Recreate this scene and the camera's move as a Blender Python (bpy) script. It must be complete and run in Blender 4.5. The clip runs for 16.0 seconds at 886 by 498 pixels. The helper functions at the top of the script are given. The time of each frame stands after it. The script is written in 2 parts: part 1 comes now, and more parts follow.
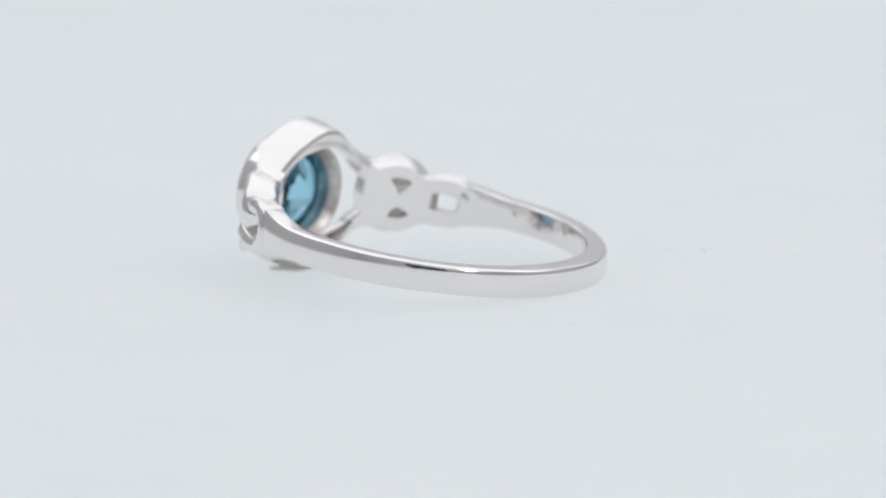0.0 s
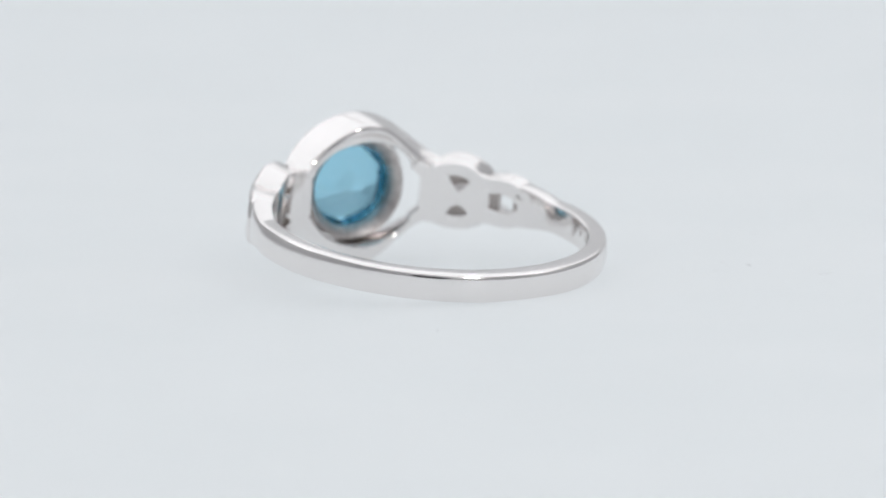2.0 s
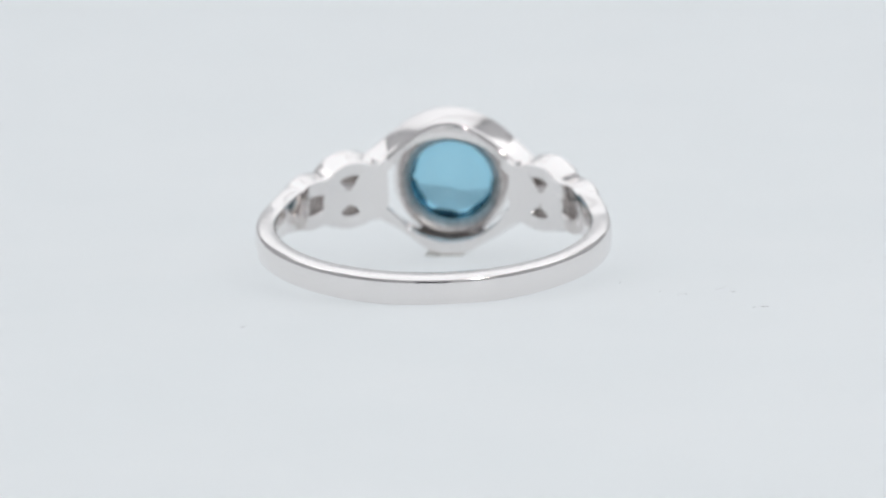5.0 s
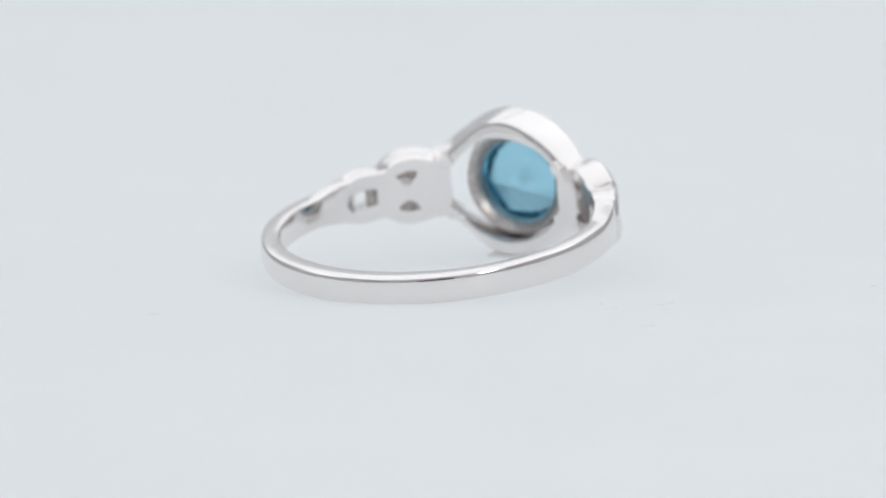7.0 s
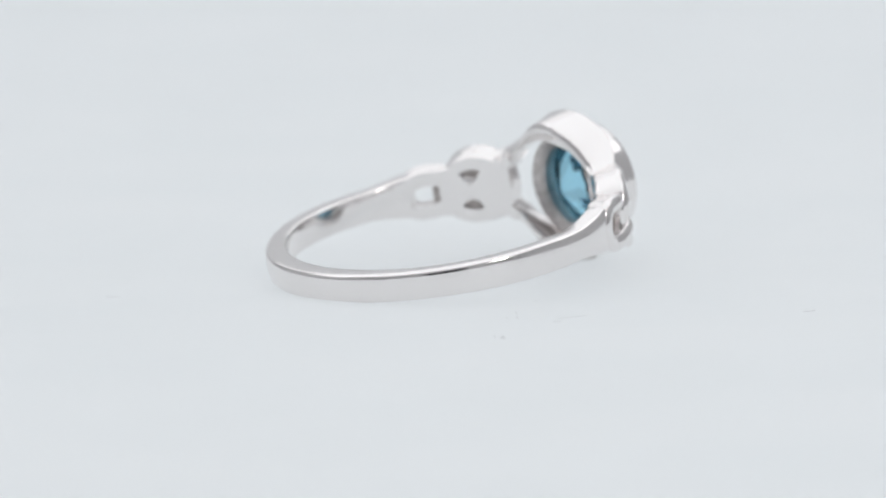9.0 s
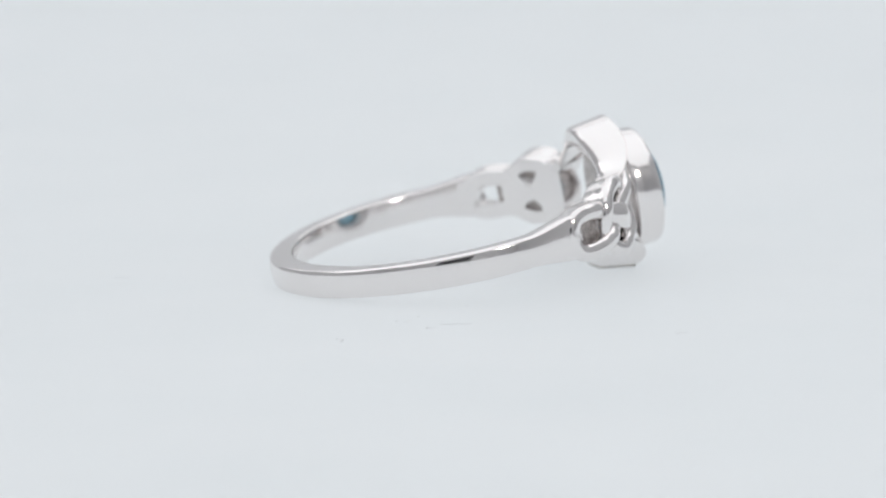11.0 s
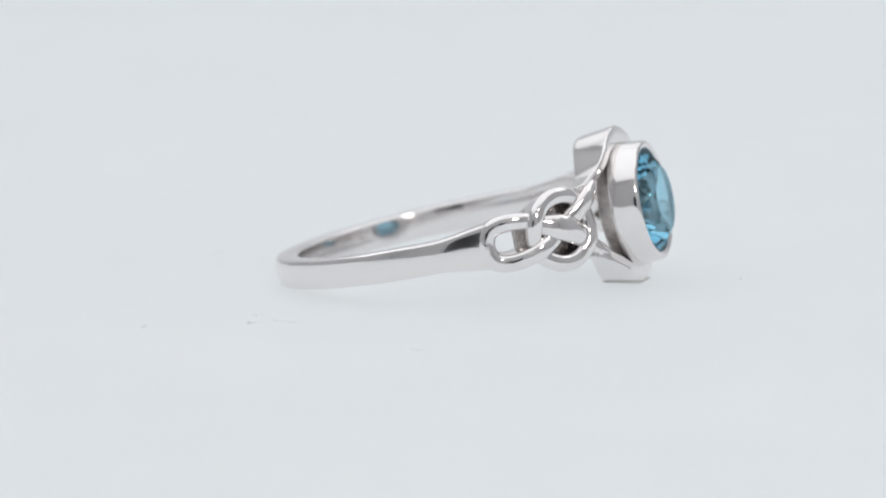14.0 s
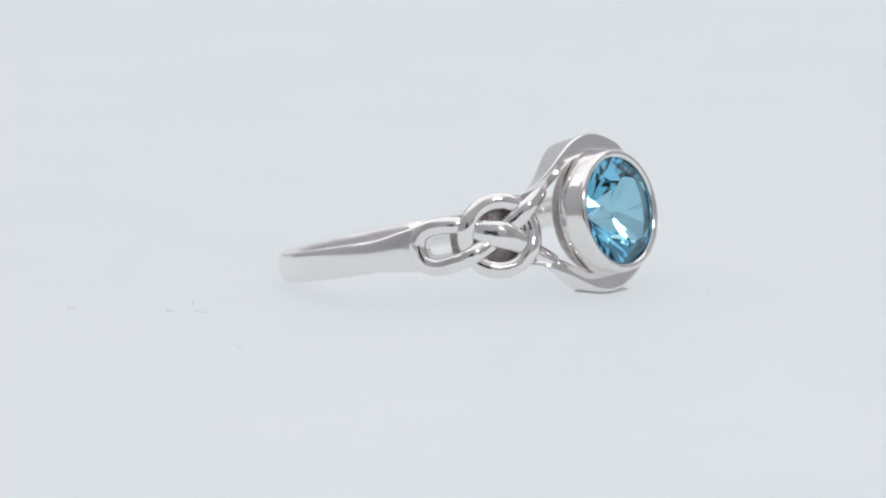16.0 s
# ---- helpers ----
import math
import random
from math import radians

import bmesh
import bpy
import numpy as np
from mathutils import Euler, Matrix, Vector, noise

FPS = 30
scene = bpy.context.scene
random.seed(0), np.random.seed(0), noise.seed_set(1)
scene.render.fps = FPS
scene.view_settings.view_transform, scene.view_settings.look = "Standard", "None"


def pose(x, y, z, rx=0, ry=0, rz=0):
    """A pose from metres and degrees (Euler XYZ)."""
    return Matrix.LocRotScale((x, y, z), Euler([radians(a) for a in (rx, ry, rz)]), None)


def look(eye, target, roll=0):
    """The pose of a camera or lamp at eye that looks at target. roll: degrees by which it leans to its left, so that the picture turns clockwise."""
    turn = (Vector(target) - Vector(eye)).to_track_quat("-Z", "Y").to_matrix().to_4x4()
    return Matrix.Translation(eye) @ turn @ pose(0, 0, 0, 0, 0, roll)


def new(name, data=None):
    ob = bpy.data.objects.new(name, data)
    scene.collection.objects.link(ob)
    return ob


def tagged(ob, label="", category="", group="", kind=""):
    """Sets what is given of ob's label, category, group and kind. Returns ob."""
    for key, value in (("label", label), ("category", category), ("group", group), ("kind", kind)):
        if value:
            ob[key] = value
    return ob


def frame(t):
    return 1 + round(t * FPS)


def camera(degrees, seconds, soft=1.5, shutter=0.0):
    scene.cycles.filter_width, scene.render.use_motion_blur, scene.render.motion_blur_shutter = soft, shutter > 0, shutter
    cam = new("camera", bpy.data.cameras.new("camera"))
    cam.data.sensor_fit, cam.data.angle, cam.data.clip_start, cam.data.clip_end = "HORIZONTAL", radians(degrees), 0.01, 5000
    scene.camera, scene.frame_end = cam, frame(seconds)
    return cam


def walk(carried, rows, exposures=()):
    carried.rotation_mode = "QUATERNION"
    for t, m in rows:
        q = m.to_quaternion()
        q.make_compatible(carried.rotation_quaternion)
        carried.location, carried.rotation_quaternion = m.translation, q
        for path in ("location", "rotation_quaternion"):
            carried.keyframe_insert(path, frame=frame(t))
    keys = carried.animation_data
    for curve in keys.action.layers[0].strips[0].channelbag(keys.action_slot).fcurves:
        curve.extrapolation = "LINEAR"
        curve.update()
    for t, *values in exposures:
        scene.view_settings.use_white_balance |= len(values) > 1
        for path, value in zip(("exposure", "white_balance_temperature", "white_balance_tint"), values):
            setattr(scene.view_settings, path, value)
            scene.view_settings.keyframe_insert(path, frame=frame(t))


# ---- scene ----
import itertools

MM = 0.001
CENTRE_TIME, SPEED = 4.1, 11.15        # turntable: degrees a second, clockwise from above

cam = camera(11.194, 16.0, soft=1.9)
cam.data.dof.use_dof = True
cam.data.dof.focus_distance = 0.238
cam.data.dof.aperture_fstop = 48
VIEW = look((0.0, -0.24503, 0.03591), (0.00002, 0.0, 0.001688), -1.45)
walk(cam, [(0.0, VIEW), (16.0, VIEW)])

# ---- light ----
world = bpy.data.worlds.new("dim_room")
scene.world = world
world.use_nodes = True
world.node_tree.nodes["Background"].inputs[0].default_value = (0.45, 0.5, 0.55, 1)
world.node_tree.nodes["Background"].inputs[1].default_value = 0.02
scene.view_settings.exposure = 0.0


def area_lamp(name, eye, target, sx, sy, watts, colour):
    data = bpy.data.lights.new(name, "AREA")
    data.shape, data.size, data.size_y, data.energy, data.color = "RECTANGLE", sx, sy, watts, colour
    ob = new(name, data)
    ob.matrix_world = look(eye, target)
    return ob


area_lamp("tent_ceiling_light", (0.0, 0.04, 0.585), (0.0, 0.04, 0.0), 0.84, 0.96, 1.6, (0.975, 0.985, 1.0))
# Side and back fill lamps, unseen, added to brighten what the silver reflects
area_lamp("tent_west_fill", (-0.455, 0.1, 0.42), (0.0, 0.1, 0.30), 0.28, 0.86, 0.72, (0.975, 0.985, 1.0))
area_lamp("tent_east_fill", (0.455, 0.1, 0.42), (0.0, 0.1, 0.30), 0.28, 0.86, 0.72, (0.975, 0.985, 1.0))
area_lamp("tent_back_fill", (0.0, 0.55, 0.36), (0.0, 0.0, 0.22), 0.84, 0.40, 0.50, (0.975, 0.985, 1.0))
area_lamp("plate_light", (0.0, 0.0, -0.0045), (0.0, 0.0001, 1.0), 0.66, 0.66, 0.50, (0.98, 0.985, 0.985)).data.shape = "DISK"
area_lamp("led_spot", (0.212, -0.362, 0.275), (0.0, 0.0, 0.0), 0.06, 0.06, 0.36, (1.0, 0.985, 0.96))


# ---- materials ----
def material(name):
    m = bpy.data.materials.new(name)
    m.use_nodes = True
    return m, m.node_tree.nodes, m.node_tree.links, m.node_tree.nodes["Principled BSDF"]


def noise_bump(nodes, links, bsdf, scale, strength, distance, detail=3.0):
    coord = nodes.new("ShaderNodeTexCoord")
    tex = nodes.new("ShaderNodeTexNoise")
    tex.inputs["Scale"].default_value, tex.inputs["Detail"].default_value = scale, detail
    links.new(coord.outputs["Object"], tex.inputs["Vector"])
    bump = nodes.new("ShaderNodeBump")
    bump.inputs["Strength"].default_value, bump.inputs["Distance"].default_value = strength, distance
    links.new(tex.outputs["Fac"], bump.inputs["Height"])
    links.new(bump.outputs["Normal"], bsdf.inputs["Normal"])
    return coord, tex


def ramp(nodes, links, source, lo, hi, a=0.35, b=0.65):
    r = nodes.new("ShaderNodeValToRGB")
    r.color_ramp.elements[0].position, r.color_ramp.elements[1].position = a, b
    r.color_ramp.elements[0].color, r.color_ramp.elements[1].color = lo, hi
    links.new(source, r.inputs["Fac"])
    return r


def silver_material(name="polished_silver", grain=900.0, relief=0.25, depth=0.00002):
    m, n, l, b = material(name)
    b.inputs["Metallic"].default_value = 1.0
    b.inputs["Base Color"].default_value = (0.885, 0.855, 0.845, 1)
    coord, tex = noise_bump(n, l, b, grain, relief, depth)
    fine = n.new("ShaderNodeTexNoise")
    fine.inputs["Scale"].default_value, fine.inputs["Detail"].default_value = 5200.0, 5.0
    l.new(coord.outputs["Object"], fine.inputs["Vector"])
    r = ramp(n, l, fine.outputs["Fac"], (0.06, 0.06, 0.06, 1), (0.14, 0.14, 0.14, 1))
    l.new(r.outputs["Color"], b.inputs["Roughness"])
    haze = n.new("ShaderNodeBsdfPrincipled")
    haze.inputs["Metallic"].default_value, haze.inputs["Roughness"].default_value = 1.0, 0.28
    haze.inputs["Base Color"].default_value = (0.885, 0.855, 0.845, 1)
    mix = n.new("ShaderNodeMixShader")
    mix.inputs[0].default_value = 0.13
    l.new(b.outputs[0], mix.inputs[1])
    l.new(haze.outputs[0], mix.inputs[2])
    l.new(mix.outputs[0], n["Material Output"].inputs[0])
    return m


def topaz_material():
    m, n, l, b = material("blue_topaz")
    n.remove(b)
    glass = n.new("ShaderNodeBsdfGlass")
    glass.inputs["Color"].default_value = (0.64, 0.86, 0.945, 1)
    glass.inputs["Roughness"].default_value = 0.0
    glass.inputs["IOR"].default_value = 1.62
    l.new(glass.outputs[0], n["Material Output"].inputs[0])
    return m


def satin_silver_material():
    m, n, l, b = material("unpolished_silver")
    b.inputs["Metallic"].default_value = 1.0
    coord, tex = noise_bump(n, l, b, 2600.0, 0.5, 0.00003)
    r = ramp(n, l, tex.outputs["Fac"], (0.52, 0.485, 0.47, 1), (0.72, 0.68, 0.665, 1))
    l.new(r.outputs["Color"], b.inputs["Base Color"])
    g = ramp(n, l, tex.outputs["Fac"], (0.32, 0.32, 0.32, 1), (0.48, 0.48, 0.48, 1))
    l.new(g.outputs["Color"], b.inputs["Roughness"])
    return m


# Dull darker silver; for the knot's holes the shade is in this colour
def dark_silver_material():
    m, n, l, b = material("dark_rough_silver")
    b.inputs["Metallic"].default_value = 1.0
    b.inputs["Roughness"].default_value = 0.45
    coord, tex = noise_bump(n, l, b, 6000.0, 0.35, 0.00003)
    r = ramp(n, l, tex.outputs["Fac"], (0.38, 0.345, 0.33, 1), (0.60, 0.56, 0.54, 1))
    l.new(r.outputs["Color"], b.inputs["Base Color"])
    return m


def acrylic_material():
    m, n, l, b = material("white_acrylic")
    coord, tex = noise_bump(n, l, b, 60.0, 0.08, 0.0001)
    r = ramp(n, l, tex.outputs["Fac"], (0.77, 0.792, 0.805, 1), (0.785, 0.803, 0.815, 1))
    l.new(r.outputs["Color"], b.inputs["Base Color"])
    b.inputs["Roughness"].default_value = 0.42
    b.inputs["Specular IOR Level"].default_value = 0.25
    opal = n.new("ShaderNodeBsdfTranslucent")
    l.new(r.outputs["Color"], opal.inputs["Color"])
    mix = n.new("ShaderNodeMixShader")
    mix.inputs[0].default_value = 0.72
    l.new(b.outputs[0], mix.inputs[1])
    l.new(opal.outputs[0], mix.inputs[2])
    l.new(mix.outputs[0], n["Material Output"].inputs[0])
    return m


def fabric_material(name, lo, hi):
    m, n, l, b = material(name)
    coord, tex = noise_bump(n, l, b, 300.0, 0.2, 0.0005)
    r = ramp(n, l, tex.outputs["Fac"], lo, hi)
    l.new(r.outputs["Color"], b.inputs["Base Color"])
    b.inputs["Roughness"].default_value = 0.9
    return m


def putty_material():
    m, n, l, b = material("grey_putty")
    coord, tex = noise_bump(n, l, b, 2500.0, 0.4, 0.00005)
    r = ramp(n, l, tex.outputs["Fac"], (0.80, 0.79, 0.77, 1), (0.88, 0.87, 0.85, 1))
    l.new(r.outputs["Color"], b.inputs["Base Color"])
    b.inputs["Roughness"].default_value = 0.35
    clear = n.new("ShaderNodeBsdfTranslucent")
    l.new(r.outputs["Color"], clear.inputs["Color"])
    mix = n.new("ShaderNodeMixShader")
    mix.inputs[0].default_value = 0.7
    l.new(b.outputs[0], mix.inputs[1])
    l.new(clear.outputs[0], mix.inputs[2])
    l.new(mix.outputs[0], n["Material Output"].inputs[0])
    return m


def dust_material():
    m, n, l, b = material("grey_dust")
    coord, tex = noise_bump(n, l, b, 9000.0, 0.4, 0.00003)
    r = ramp(n, l, tex.outputs["Fac"], (0.55, 0.55, 0.56, 1), (0.68, 0.68, 0.69, 1))
    l.new(r.outputs["Color"], b.inputs["Base Color"])
    b.inputs["Roughness"].default_value = 0.8
    return m


SILVER, DARK_SILVER, TOPAZ, ACRYLIC = silver_material(), dark_silver_material(), topaz_material(), acrylic_material()
SATIN_SILVER = satin_silver_material()
KNOT_SILVER = silver_material("hand_polished_silver", 1500.0, 0.55, 0.00005)
TENT = fabric_material("white_tent_fabric", (0.83, 0.84, 0.85, 1), (0.86, 0.865, 0.875, 1))
GREY_PANEL = fabric_material("grey_panel", (0.55, 0.55, 0.56, 1), (0.61, 0.61, 0.62, 1))
PUTTY, DUST = putty_material(), dust_material()


# ---- mesh helpers ----
def finish(bm, sharp=40.0):
    bmesh.ops.recalc_face_normals(bm, faces=bm.faces)
    for f in bm.faces:
        f.smooth = True
    for e in bm.edges:
        if len(e.link_faces) == 2 and e.calc_face_angle(0.0) > radians(sharp):
            e.smooth = False


def part(name, bm, mat, parent=None, label="", sharp=40.0):
    finish(bm, sharp)
    me = bpy.data.meshes.new(name)
    bm.to_mesh(me)
    bm.free()
    me.materials.append(mat)
    ob = new(name, me)
    if parent is not None:
        ob.parent = parent
    return tagged(ob, label=label)


def loft(rings, closed_path=False):
    """A skin over rings of points that all have the same count."""
    bm = bmesh.new()
    rows = [[bm.verts.new(p) for p in ring] for ring in rings]
    n = len(rows[0])
    for i in range(len(rows) - (0 if closed_path else 1)):
        a, b = rows[i], rows[(i + 1) % len(rows)]
        for j in range(n):
            bm.faces.new((a[j], a[(j + 1) % n], b[(j + 1) % n], b[j]))
    if not closed_path:
        bm.faces.new(rows[0])
        bm.faces.new(rows[-1])
    return bm


def spline(points, steps, closed=False):
    """Catmull-Rom through points of any dimension."""
    pts = [np.array(p, float) for p in points]
    n = len(pts)
    out = []
    for i in range(n if closed else n - 1):
        if closed:
            p0, p1, p2, p3 = (pts[(i + k) % n] for k in (-1, 0, 1, 2))
        else:
            p1, p2 = pts[i], pts[i + 1]
            p0 = pts[i - 1] if i else 2 * p1 - p2
            p3 = pts[i + 2] if i + 2 < n else 2 * p2 - p1
        for s in range(steps):
            u = s / steps
            out.append(0.5 * (2 * p1 + (p2 - p0) * u + (2 * p0 - 5 * p1 + 4 * p2 - p3) * u * u
                              + (3 * p1 - p0 - 3 * p2 + p3) * u ** 3))
    if not closed:
        out.append(pts[-1])
    return out


def smoothstep(a, b, x):
    u = min(1.0, max(0.0, (x - a) / (b - a)))
    return u * u * (3 - 2 * u)


def rounded_box(w0, w1, r0, r1, c, steps=3):
    """A rectangle with round corners as (across, radial) pairs."""
    pts = []
    for cx, cy, start in ((w1 - c, r1 - c, 0), (w0 + c, r1 - c, 90), (w0 + c, r0 + c, 180), (w1 - c, r0 + c, 270)):
        for k in range(steps + 1):
            a = radians(start + 90 * k / steps)
            pts.append((cx + c * math.cos(a), cy + c * math.sin(a)))
    return pts


# ---- the tent ----
def tent():
    """A white light tent whose floor sweeps up into the back wall, closed round the camera by added grey panels, with a
    slot in its front.
    """
    bm = bmesh.new()
    profile = [(-0.5, -0.006), (0.42, -0.006)]
    for k in range(1, 13):
        a = radians(90 * k / 12)
        profile.append((0.42 + 0.14 * math.sin(a), 0.134 - 0.14 * math.cos(a)))
    profile.append((0.56, 0.6))
    left, right = ([bm.verts.new((x, y, z)) for y, z in profile] for x in (-0.46, 0.46))
    for i in range(len(profile) - 1):
        bm.faces.new((left[i], right[i], right[i + 1], left[i + 1]))
    tagged(part("backdrop", bm, TENT), "white seamless sweep of the light tent", "backdrop", kind="structure")

    def slab(name, x0, y0, z0, x1, y1, z1, label, mat=TENT):
        b = bmesh.new()
        bmesh.ops.create_cube(b, size=1.0)
        for v in b.verts:
            v.co = (x0 + (v.co.x + 0.5) * (x1 - x0), y0 + (v.co.y + 0.5) * (y1 - y0), z0 + (v.co.z + 0.5) * (z1 - z0))
        tagged(part(name, b, mat), label, "tent wall", kind="structure")

    # Unseen grey panels stand in for the dim room that the silver reflects
    slab("wall_west", -0.464, -0.5, -0.006, -0.461, 0.56, 0.6, "unseen grey side panel, added for the silver's grey reflections", GREY_PANEL)
    slab("wall_east", 0.461, -0.5, -0.006, 0.464, 0.56, 0.6, "unseen grey side panel, added for the silver's grey reflections", GREY_PANEL)
    slab("ceiling", -0.464, -0.5, 0.601, 0.464, 0.56, 0.604, "white fabric top of the light tent")
    slab("wall_south", -0.461, -0.503, 0.17, 0.461, -0.5, 0.6, "unseen grey front panel, added for the silver's grey reflections", GREY_PANEL)
    slab("wall_southwest", -0.461, -0.503, -0.006, -0.10, -0.5, 0.17, "unseen grey front panel, added for the silver's grey reflections", GREY_PANEL)
    slab("wall_southeast", 0.10, -0.503, -0.006, 0.461, -0.5, 0.17, "unseen grey front panel, added for the silver's grey reflections", GREY_PANEL)


tent()


def turntable():
    r, t, c = 0.34, 0.005, 0.0008
    prof = [(0.0001, 0.0), (r - c, 0.0), (r - 0.3 * c, -0.3 * c), (r, -c), (r, -t), (r - 0.004, -t), (r - 0.004, -0.003)]
    rings = []
    for k in range(96):
        a = 2 * math.pi * k / 96
        rings.append([(q * math.cos(a), q * math.sin(a), z) for q, z in prof])
    bm = bmesh.new()
    rows = [[bm.verts.new(p) for p in ring] for ring in rings]
    for i in range(96):
        a, b = rows[i], rows[(i + 1) % 96]
        for j in range(len(prof) - 1):
            bm.faces.new((a[j], a[j + 1], b[j + 1], b[j]))
    ob = part("turntable", bm, ACRYLIC)
    return tagged(ob, "white satin acrylic turntable plate, dusty", "turntable")


TABLE = turntable()

# ---- the ring: x towards the stone, z along the finger ----
R_IN, R_OUT, HALF = 8.64, 9.73, 0.77


def polar(deg, z, r):
    a = radians(deg)
    return (r * math.cos(a) * MM, r * math.sin(a) * MM, z * MM)


def ring_base(az, tilt, roll, place):
    az, tilt, roll = radians(az), radians(tilt), radians(roll)
    ex = Vector((math.cos(az) * math.cos(tilt), math.sin(az) * math.cos(tilt), math.sin(tilt)))
    ey = Vector((-math.sin(az), math.cos(az), 0.0))
    ez = ex.cross(ey)
    ey, ez = math.cos(roll) * ey + math.sin(roll) * ez, -math.sin(roll) * ey + math.cos(roll) * ez
    m = Matrix((ex, ey, ez)).transposed().to_4x4()
    m.translation = Vector(place) * MM
    return m


RING_BASE = ring_base(93.5, 10.4, 1.65, (-0.57, 0.44, 2.43))
RING = tagged(new("ring"), "polished silver ring with round blue stone and knotted shoulders", "ring")


def shank_profile(half, outer, inner):
    """The shank's section: flat inside, gently domed outside, with softly broken edges."""
    pts = rounded_box(-half, half, inner, outer, 0.18, 4)
    crown = [(half * k / 4, outer) for k in (-2.5, -1.7, -0.9, 0, 0.9, 1.7, 2.5)]
    return pts[:5] + crown[::-1] + pts[5:]


def shank():
    rings = []
    n = 150
    for i in range(n + 1):
        deg = 60.6 + (360 - 121.2) * i / n
        d = min(deg, 360 - deg)                      # 180 at the back
        near = smoothstep(80, 60, d)
        half = HALF + 0.08 * smoothstep(150, 80, d) + 0.36 * near
        outer = R_OUT + 0.05 * smoothstep(140, 80, d) + 0.12 * near + 0.2 * smoothstep(120, 175, d)
        prof = [(w, r - (0.11 * (w / half) ** 2 if r > 9.3 else 0.0)) for w, r in shank_profile(half, outer, R_IN - 0.1 * smoothstep(115, 165, d))]
        rings.append([polar(deg, w, r) for w, r in prof])
    return part("shank", loft(rings), SILVER, RING)


SHANK = shank()

# the strands in (degrees, across, height over the crest, half width)
LOOP = [(21.0, 1.92, 0.02, 0.38), (23.5, 1.58, 0.14, 0.44), (27.0, 1.12, 0.22, 0.50), (31.2, 0.62, 0.05, 0.52), (36.6, 0.04, -0.20, 0.54), (41.5, -0.42, -0.05, 0.50), (45.8, -0.70, 0.16, 0.48),
        (50.0, -0.92, 0.06, 0.47), (56.0, -1.03, 0.0, 0.47), (61.0, -0.78, -0.02, 0.48), (62.8, 0.0, -0.02, 0.49), (61.0, 0.78, -0.02, 0.48), (56.0, 1.03, 0.0, 0.47),
        (50.0, 0.92, -0.08, 0.47), (45.8, 0.66, -0.18, 0.50), (41.5, 0.34, 0.06, 0.64), (36.6, 0.02, 0.22, 0.72), (31.2, -0.52, 0.06, 0.64), (27.0, -1.10, -0.18, 0.50),
        (23.5, -1.58, -0.05, 0.44), (21.0, -1.92, 0.0, 0.38)]
CREST = 10.3


def strand_profile(half):
    """Half-round crest over straight flanks, as (across, part of the height above the foot, crest offset)."""
    pts = [(half * 0.86, 0.0, 0), (half * 0.97, 0.03, 0), (half * 1.01, 0.1, 0), (half * 1.06, 0.38, 0), (half, 0.62, 0)]
    for k in range(11):
        a = math.pi * k / 10
        pts.append((half * math.cos(a), 1.0, 0.36 * (math.sin(a) - 1)))
    pts += [(-half, 0.62, 0), (-half * 1.06, 0.38, 0), (-half * 1.01, 0.1, 0), (-half * 0.97, 0.03, 0), (-half * 0.86, 0.0, 0)]
    return pts


def strand(path, side, bottom, closed):
    lean = 0.2 if side < 0 else -1.4
    scale = radians(1) * 9.95
    pts = [np.array((p[0] * scale, p[1], p[2], p[3])) for p in path]
    fine = spline(pts, 8, closed)
    n = len(fine)
    rings = []
    for i in range(n):
        a, b = fine[(i - 1) % n if closed else max(i - 1, 0)], fine[(i + 1) % n if closed else min(i + 1, n - 1)]
        d = (b - a)[:2]
        d = d / np.linalg.norm(d)
        nx, ny = -d[1], d[0]
        ring = []
        for w, part_up, off in strand_profile(fine[i][3]):
            top = CREST + fine[i][2] - 0.25 * smoothstep(50, 60, fine[i][0] / scale)
            r = bottom + (top - bottom) * part_up + off
            ring.append(polar(side * ((fine[i][0] + nx * w) / scale - lean * (1 - part_up)), (1.02 * (fine[i][1] + ny * w) - 0.04) * (1 - 0.15 * (1 - part_up)), r))
        rings.append(ring)
    return loft(rings, closed)


def circle_path():
    pts = []
    for k in range(24):
        a = 2 * math.pi * k / 24
        deg, z = 36.9 + 10.7 * math.cos(a), 1.76 * math.sin(a)
        h = 0.0
        for dd, zz, hh in ((27.0, 1.15, -0.16), (27.0, -1.12, 0.16), (45.8, -0.70, -0.16), (45.8, 0.66, 0.16)):
            q = ((deg - dd) * 0.174) ** 2 + (z - zz) ** 2
            h += hh * math.exp(-q / 0.5)
        pts.append((deg, z, h, 0.46))
    return pts


for side in (-1, 1):
    part("knot_loop", strand(LOOP, side, R_IN, False), KNOT_SILVER, RING)
    part("knot_circle", strand(circle_path(), side, R_IN + 0.008, True), KNOT_SILVER, RING)


def web(side, outline, low, high, rounded=True, lean=None):
    """A curved plate between strands; outline in (degrees, across)."""
    rings = []
    if lean is None:
        lean = 0.2 if side < 0 else -1.2
    pts = spline(outline, 6, True) if rounded else [np.array(p, float) for p in outline]
    fine = [p - np.array((lean, 0.0)) for p in pts]
    mid = np.mean(fine, axis=0)
    for r, k in ((low, 0.02), (low, 0.6), (low, 1.0), (high, 1.0), (high, 0.6), (high, 0.02)):
        rings.append([polar(side * (mid[0] + (p[0] - mid[0]) * k), mid[1] + (p[1] - mid[1]) * k, r) for p in fine])
    return loft(rings)


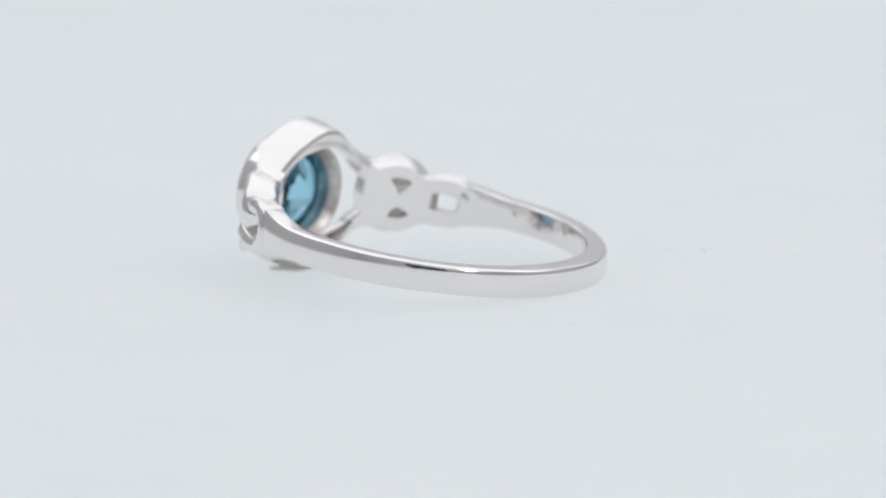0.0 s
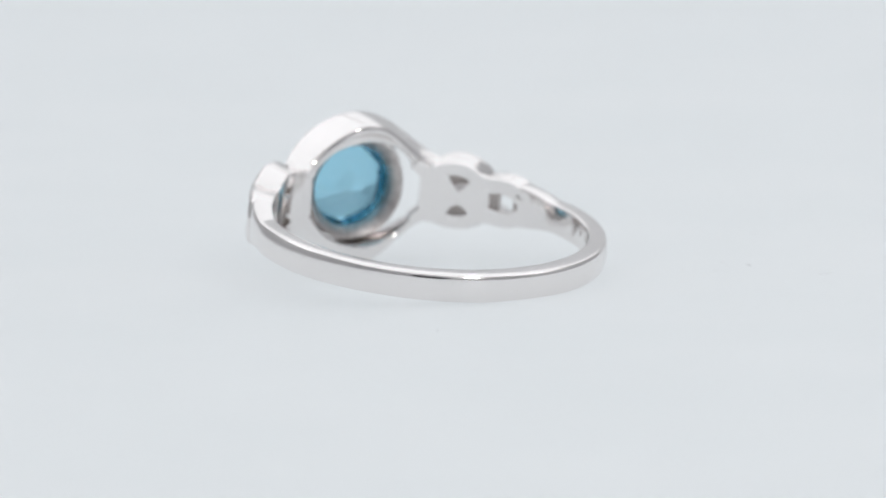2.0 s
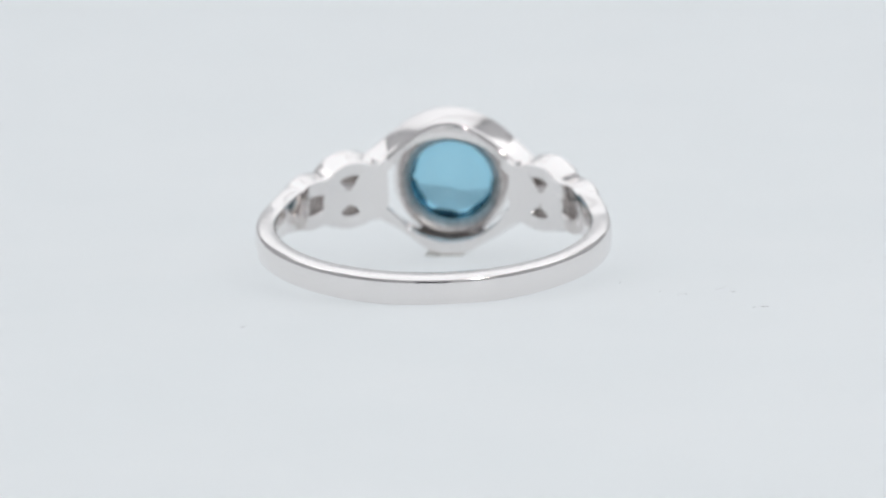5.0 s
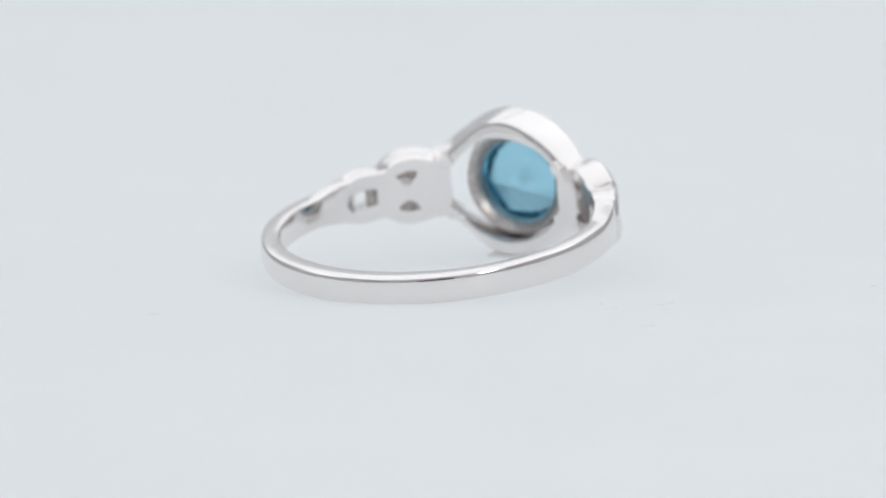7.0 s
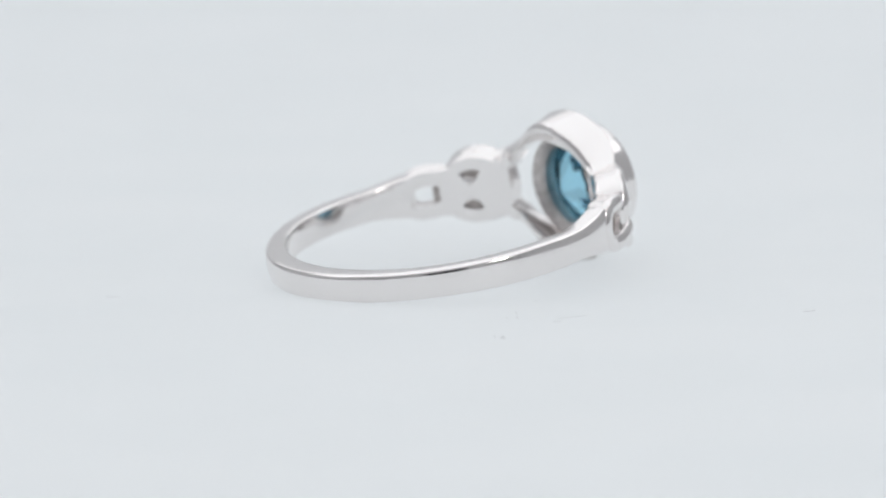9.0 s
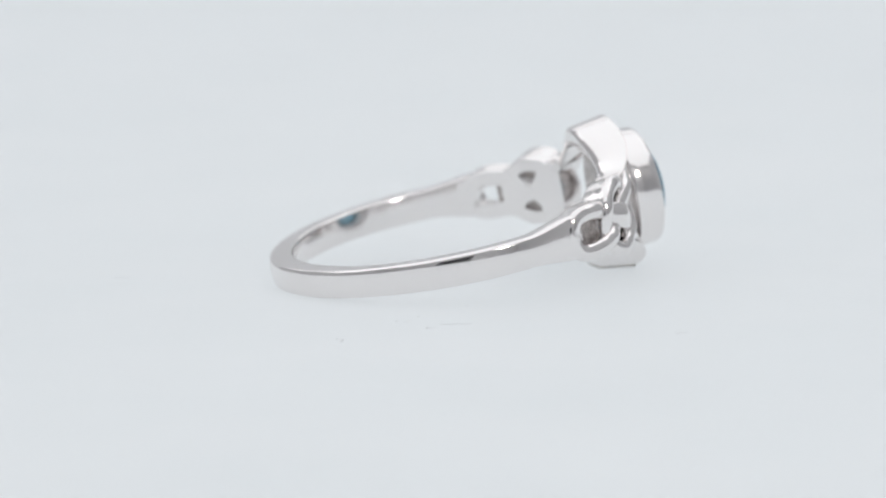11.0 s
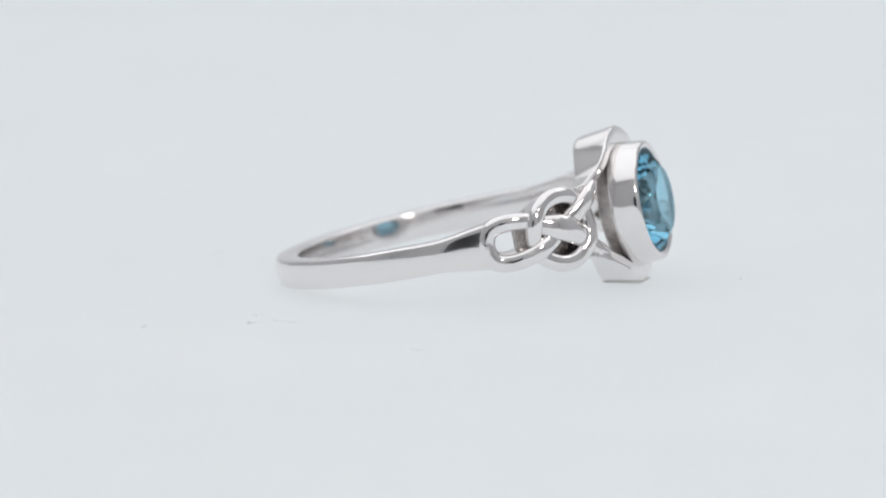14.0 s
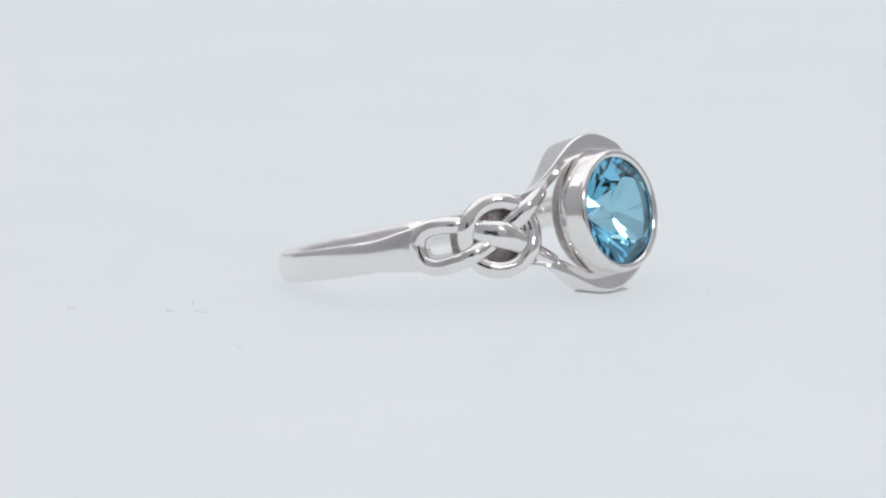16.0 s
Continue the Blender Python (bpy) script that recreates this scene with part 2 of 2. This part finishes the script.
def strip(side, stations, low, high):
    """A curved plate of changing width, its lower edges broken; stations in (degrees, from, to)."""
    lean = 0.2 if side < 0 else -1.2
    rings = []
    for d, a, b in spline(stations, 3):
        c = 0.05 if b > a else -0.05
        prof = ((a + c, low), (a, low + 0.06), (a, high), (b, high), (b, low + 0.06), (b - c, low))
        rings.append([polar(side * (d - lean), z - 0.04, r) for z, r in prof])
    return loft(rings)


LINER_MIDDLE = [(23.8, 1.0), (25.3, 1.42), (27.5, 1.6), (30.6, 1.66), (32.8, 1.32), (35.0, 0.84), (37.4, 0.36), (39.0, 0.36), (41.2, 0.84), (43.4, 1.26), (45.0, 1.12), (47.5, 0.76), (49.2, 0.6)]
LINER_RIM = [(26.5, 1.1, 1.55), (29.0, 1.2, 1.70), (32.0, 1.28, 1.84), (36.0, 1.36, 1.92), (40.0, 1.34, 1.88), (43.0, 1.20, 1.68), (46.0, 0.8, 1.44), (49.0, 0.62, 1.34),
             (54.0, 0.64, 1.38), (58.0, 0.62, 1.36), (61.0, 0.4, 1.22), (64.0, 0.02, 1.06), (67.0, 0.02, 0.96)]


def mirrored(half):
    """Closes an outline given for one half, from the middle line round to the middle line."""
    return half + [(d, -z) for d, z in half[::-1] if z]


for side in (-1, 1):
    part("knot_web", web(side, [(36.8, 0.0), (32.0, 0.78), (28.0, 1.6), (26.4, 1.75), (25.4, 0.9), (25.2, 0.0), (25.4, -0.9), (26.4, -1.75), (28.0, -1.6), (32.0, -0.78)], R_IN + 0.004, 9.85), SILVER, RING)
    part("knot_web", web(side, [(38.0, 0.0), (42.0, 0.45), (46.5, 0.75), (48.3, 0.0), (46.5, -0.75), (42.0, -0.45)], R_IN + 0.004, 9.4), SILVER, RING)
    part("knot_liner", strip(side, [(d, -z, z) for d, z in LINER_MIDDLE], R_IN - 0.006, 9.0), SILVER, RING)
    for up in (1, -1):
        part("knot_liner", strip(side, [(d, up * lo, up * hi) for d, lo, hi in LINER_RIM], R_IN - 0.003, 9.02), SILVER, RING)
    # Plates added across the holes, coloured dark to give their shade
    part("recess_shade", web(side, [(48.2, 0.66), (48.2, -0.66), (52.4, -0.62), (52.4, 0.62)], 8.86, 9.5, False), DARK_SILVER, RING, "dull dark plate added in the knot's hole as its shade")
    part("end_wall", web(side, mirrored([(28.0, 0.0), (27.6, 1.2), (23.7, 1.04), (23.3, 0.9), (23.2, 0.0)]), R_IN - 0.01, 9.72, False, 0.0), SILVER, RING)
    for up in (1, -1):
        part("recess_shade", web(side, [(31.0, 1.0 * up), (36.7, 0.35 * up), (43.0, 0.9 * up), (41.5, 1.6 * up), (36.7, 1.75 * up), (32.0, 1.6 * up)], 8.98, 9.10), DARK_SILVER, RING, "dull dark plate added in the knot's hole as its shade")


# stations of a strap from the shoulder to its middle: back edge, front edge and the edge of the opening, each as (aside, along the finger)
STRAP = [((4.85, 1.74), (4.85, 1.90), (4.62, 0.50)), ((4.25, 1.62), (4.45, 2.08), (3.95, 0.78)), ((3.70, 1.80), (3.95, 2.46), (3.38, 1.10)), ((3.05, 2.24), (3.20, 3.00), (2.68, 1.90)),
         ((2.25, 2.86), (2.35, 3.56), (1.92, 2.50)), ((1.40, 3.48), (1.42, 3.98), (1.12, 2.84)), ((0.70, 3.85), (0.70, 4.18), (0.52, 2.98)), ((0.0, 3.94), (0.0, 4.25), (0.0, 3.03))]


def rounded_quad(corners, radii, steps=4):
    """Four corners in space, each rounded by its own radius."""
    pts = []
    for k in range(4):
        p, q, r = corners[k - 1], corners[k], corners[(k + 1) % 4]
        a = q + (p - q) / np.linalg.norm(p - q) * radii[k]
        b = q + (r - q) / np.linalg.norm(r - q) * radii[k]
        for j in range(steps + 1):
            u = j / steps
            pts.append((1 - u) ** 2 * a + 2 * u * (1 - u) * q + u * u * b)
    return pts


def frame_arm(sign):
    """The strap that arches from shoulder to shoulder past the bezel; leans outwards to its front."""
    flat = [back + front + hole for back, front, hole in STRAP]
    path = spline(flat + [tuple(-v if k % 2 == 0 else v for k, v in enumerate(row)) for row in flat[-2::-1]], 8)
    rings = []
    lift = 0.09 if sign > 0 else 0.0                 # the upper strap stands a little prouder
    for yb, zb, yf, zf, yh, zh in path:
        zb, zf = zb + lift * smoothstep(3.6, 1.6, abs(yb)), zf + lift * smoothstep(3.6, 1.6, abs(yb))
        u = smoothstep(5.2, 2.2, abs(yb))
        x_in = (1 - u) * math.sqrt(R_IN ** 2 - yb * yb) + u * (8.15 - 0.22 * smoothstep(2.8, 0.8, abs(yb)))
        x_hole = (1 - u) * math.sqrt(R_IN ** 2 - yh * yh) + u * (8.15 - 0.22 * smoothstep(2.8, 0.8, abs(yb)))
        x_out = (1 - u) * (math.sqrt(9.95 ** 2 - yf * yf) + 0.05) + u * 10.2
        side = smoothstep(0.6, 3.6, abs(yb))
        wide = 1.08 - 0.52 * side
        lean_in = 0.48 * side * (1 if yb > 0 else -1)
        corners = [(x_in, yb, zb), (x_out, yf, zf), (x_out - 0.05, yf - lean_in, zf - wide), (x_hole, yh, zh)]
        ring = rounded_quad([np.array(c) for c in corners], (0.34, 0.20, 0.15, 0.14))
        rings.append([(x * MM, y * MM, sign * z * MM) for x, y, z in ring])
    part("frame_arm", loft(rings), SILVER, RING)


frame_arm(1)
frame_arm(-1)


def lathe_x(profile, steps=72):
    rings = []
    for k in range(steps):
        a = 2 * math.pi * k / steps
        rings.append([(x * MM, r * math.cos(a) * MM, r * math.sin(a) * MM) for x, r in profile])
    return loft(rings, True)


def bezel():
    prof = [(10.02, 2.9), (9.98, 3.25), (10.04, 3.34), (10.14, 3.37), (10.6, 3.34), (11.2, 3.28), (11.42, 3.26), (11.54, 3.2), (11.6, 3.08), (11.58, 2.95), (11.5, 2.86),
            (11.36, 2.84), (11.30, 2.94), (11.15, 2.94), (10.7, 2.62), (10.4, 2.6)]
    collar = part("bezel", lathe_x(prof), SILVER, RING, "thick polished silver bezel collar")
    seat = [(10.35, 2.5), (10.05, 2.40), (9.72, 2.37), (9.64, 2.40), (9.27, 2.78), (9.20, 2.86), (9.20, 2.93), (9.26, 2.98), (9.4, 3.0), (10.08, 3.02), (10.2, 2.9), (10.38, 2.62)]
    part("bezel_seat", lathe_x(seat), SATIN_SILVER, collar, "greyish unpolished silver seat under the stone")


bezel()


def brilliant(radius, girdle, x0):
    """A round brilliant as the solid inside its facet planes; the table faces +x."""
    planes = []

    def cut(az, slope, r, h):
        a, q = radians(az), radians(slope)
        no = np.array((math.cos(a) * math.sin(q), math.sin(a) * math.sin(q), math.cos(q)))
        planes.append((*no, no @ np.array((r * math.cos(a), r * math.sin(a), h))))

    crown = 0.145 * 2 * radius
    cut(0, 0, 0, girdle + crown)
    for k in range(32):
        cut(11.25 * k + 5.6, 90, radius, 0)
    for k in range(8):
        cut(45 * k, 34.5, radius, girdle)
        cut(45 * k + 22.5, 20, radius * 0.575, girdle + crown)
        cut(45 * k, 180 - 41, radius, -girdle)
    for k in range(16):
        cut(22.5 * k + 11.25, 38.5, radius, girdle)
        cut(22.5 * k + 11.25, 180 - 41.5, radius, -girdle)
    planes = np.array(planes)
    trios = np.array(list(itertools.combinations(range(len(planes)), 3)))
    normals = planes[trios][:, :, :3]
    good = np.abs(np.linalg.det(normals)) > 1e-4
    corners = np.linalg.solve(normals[good], planes[trios][good][:, :, 3:])[:, :, 0]
    corners = corners[(corners @ planes[:, :3].T <= planes[:, 3] + 1e-6).all(axis=1)]
    corners = np.unique(np.round(corners, 5), axis=0)
    bm = bmesh.new()
    turn = Matrix.Rotation(radians(90), 4, "Y") @ Matrix.Rotation(radians(11), 4, "Z")
    for p in corners:
        bm.verts.new(turn @ Vector(p))
    bmesh.ops.convex_hull(bm, input=bm.verts[:])
    bmesh.ops.dissolve_limit(bm, angle_limit=radians(0.2), verts=bm.verts[:], edges=bm.edges[:])
    for v in bm.verts:
        v.co.x += x0
        v.co *= MM
    return bm


def gemstone():
    ob = part("gemstone", brilliant(2.93, 0.05, 11.28), TOPAZ, RING, "faceted round sky-blue gemstone", sharp=0.5)
    for p in ob.data.polygons:
        p.use_smooth = False


gemstone()


def inner_stroke(deg, across, wide, high):
    """A stroke inside the shank, of dull darker metal, slightly raised."""
    rings = []
    for r, k in ((R_IN + 0.05, 0.9), (R_IN - 0.012, 1.0), (R_IN - 0.02, 0.8)):
        rings.append([polar(deg + k * wide * a, across + k * high * b, r) for a, b in ((-1, -0.8), (-0.6, -1), (0.6, -1), (1, -0.8), (1, 0.8), (0.6, 1), (-0.6, 1), (-1, 0.8))])
    part("inner_stroke", loft(rings), DARK_SILVER, SHANK, "dull dark stroke inside the shank")


for deg, across, wide, high in ((-83.0, 0.2, 0.7, 0.14), (-95.0, 0.0, 0.5, 0.32), (-97.0, 0.18, 0.5, 0.22), (-102.0, 0.15, 0.8, 0.16), (-110.3, 0.18, 0.6, 0.2)):
    inner_stroke(deg, across, wide, high)


def putty_pad():
    rings = []
    for z, k in ((0.0, 1.0), (0.04, 1.02), (0.07, 0.9)):
        ring = []
        for w, r in rounded_box(-1.1, 1.1, -1.1, 1.1, 0.25, 4):
            f = 1 + 0.03 * math.sin(7 * r + 3 * w)
            ring.append(((9.65 + r * k * f) * MM, (0.45 + w * k * f) * MM, z * MM))
        rings.append(ring)
    return tagged(part("putty_pad", loft(rings), PUTTY), "thin greyish putty pad under the ring's head", "putty")


PAD = putty_pad()
_flat = RING_BASE.to_3x3() @ Vector((1, 0, 0))
PAD_BASE = pose(RING_BASE.translation.x, RING_BASE.translation.y, 0.00002, 0, 0, math.degrees(math.atan2(_flat.y, _flat.x)))


def dust():
    rnd = random.Random(4)
    bm = bmesh.new()
    spots = [(18.6, -9.7, 0.10), (18.1, -9.8, 0.08), (16.4, -4.7, 0.11), (14.0, -5.3, 0.09), (13.6, -5.7, 0.08), (9.9, -1.1, 0.07), (-3.3, 16.0, 0.08), (-5.1, 14.6, 0.06), (12.5, -4.3, 0.07), (13.7, -5.1, 0.06)]
    hairs = [(-7.7, -16.9, -7.5, -16.2), (15.4, -3.8, 15.8, -2.2), (22.7, 6.6, 22.8, 7.3), (16.6, -4.7, 16.3, -4.3), (18.9, -9.8, 18.4, -9.5)]
    for x, y, r in spots:
        r *= 0.8
        turn = Matrix.Rotation(rnd.uniform(0, 3.1), 4, "Z")
        got = bmesh.ops.create_icosphere(bm, subdivisions=1, radius=1.0)
        for v in got["verts"]:
            q = v.co * rnd.uniform(0.6, 1.0)
            q = turn @ Vector((q.x * r * 1.6, q.y * r * 0.5, (q.z * 0.35 + 0.3) * r))
            v.co = (Vector((x, y, 0)) + q) * MM
    for x0, y0, x1, y1 in hairs:                    # short fibres, slightly bowed
        a, b = Vector((x0, y0, 0.02)), Vector((x1, y1, 0.02))
        across = Vector((b.y - a.y, a.x - b.x, 0)).normalized()
        rows = []
        for k in range(6):
            u = k / 5
            c = a.lerp(b, u) + across * 0.12 * math.sin(math.pi * u)
            rows.append([bm.verts.new((c + across * 0.009 * math.cos(g) + Vector((0, 0, 0.009 * math.sin(g)))) * MM) for g in (0.5, 2.6, 4.7)])
        for k in range(5):
            for j in range(3):
                bm.faces.new((rows[k][j], rows[k][(j + 1) % 3], rows[k + 1][(j + 1) % 3], rows[k + 1][j]))
    return tagged(part("dust_specks", bm, DUST), "tiny grey dust specks scattered on the white plate", "dust", kind="stuff")


SPECKS = dust()


# ---- what turns ----
def motions():
    steps = [0.25 * k for k in range(65)]

    def turn(t):
        return Matrix.Rotation(radians(-SPEED * (t - CENTRE_TIME)), 4, "Z")

    walk(TABLE, [(t, turn(t)) for t in steps])
    walk(RING, [(t, turn(t) @ RING_BASE) for t in steps])
    walk(PAD, [(t, turn(t) @ PAD_BASE) for t in steps])
    walk(SPECKS, [(t, turn(t)) for t in steps])


motions()
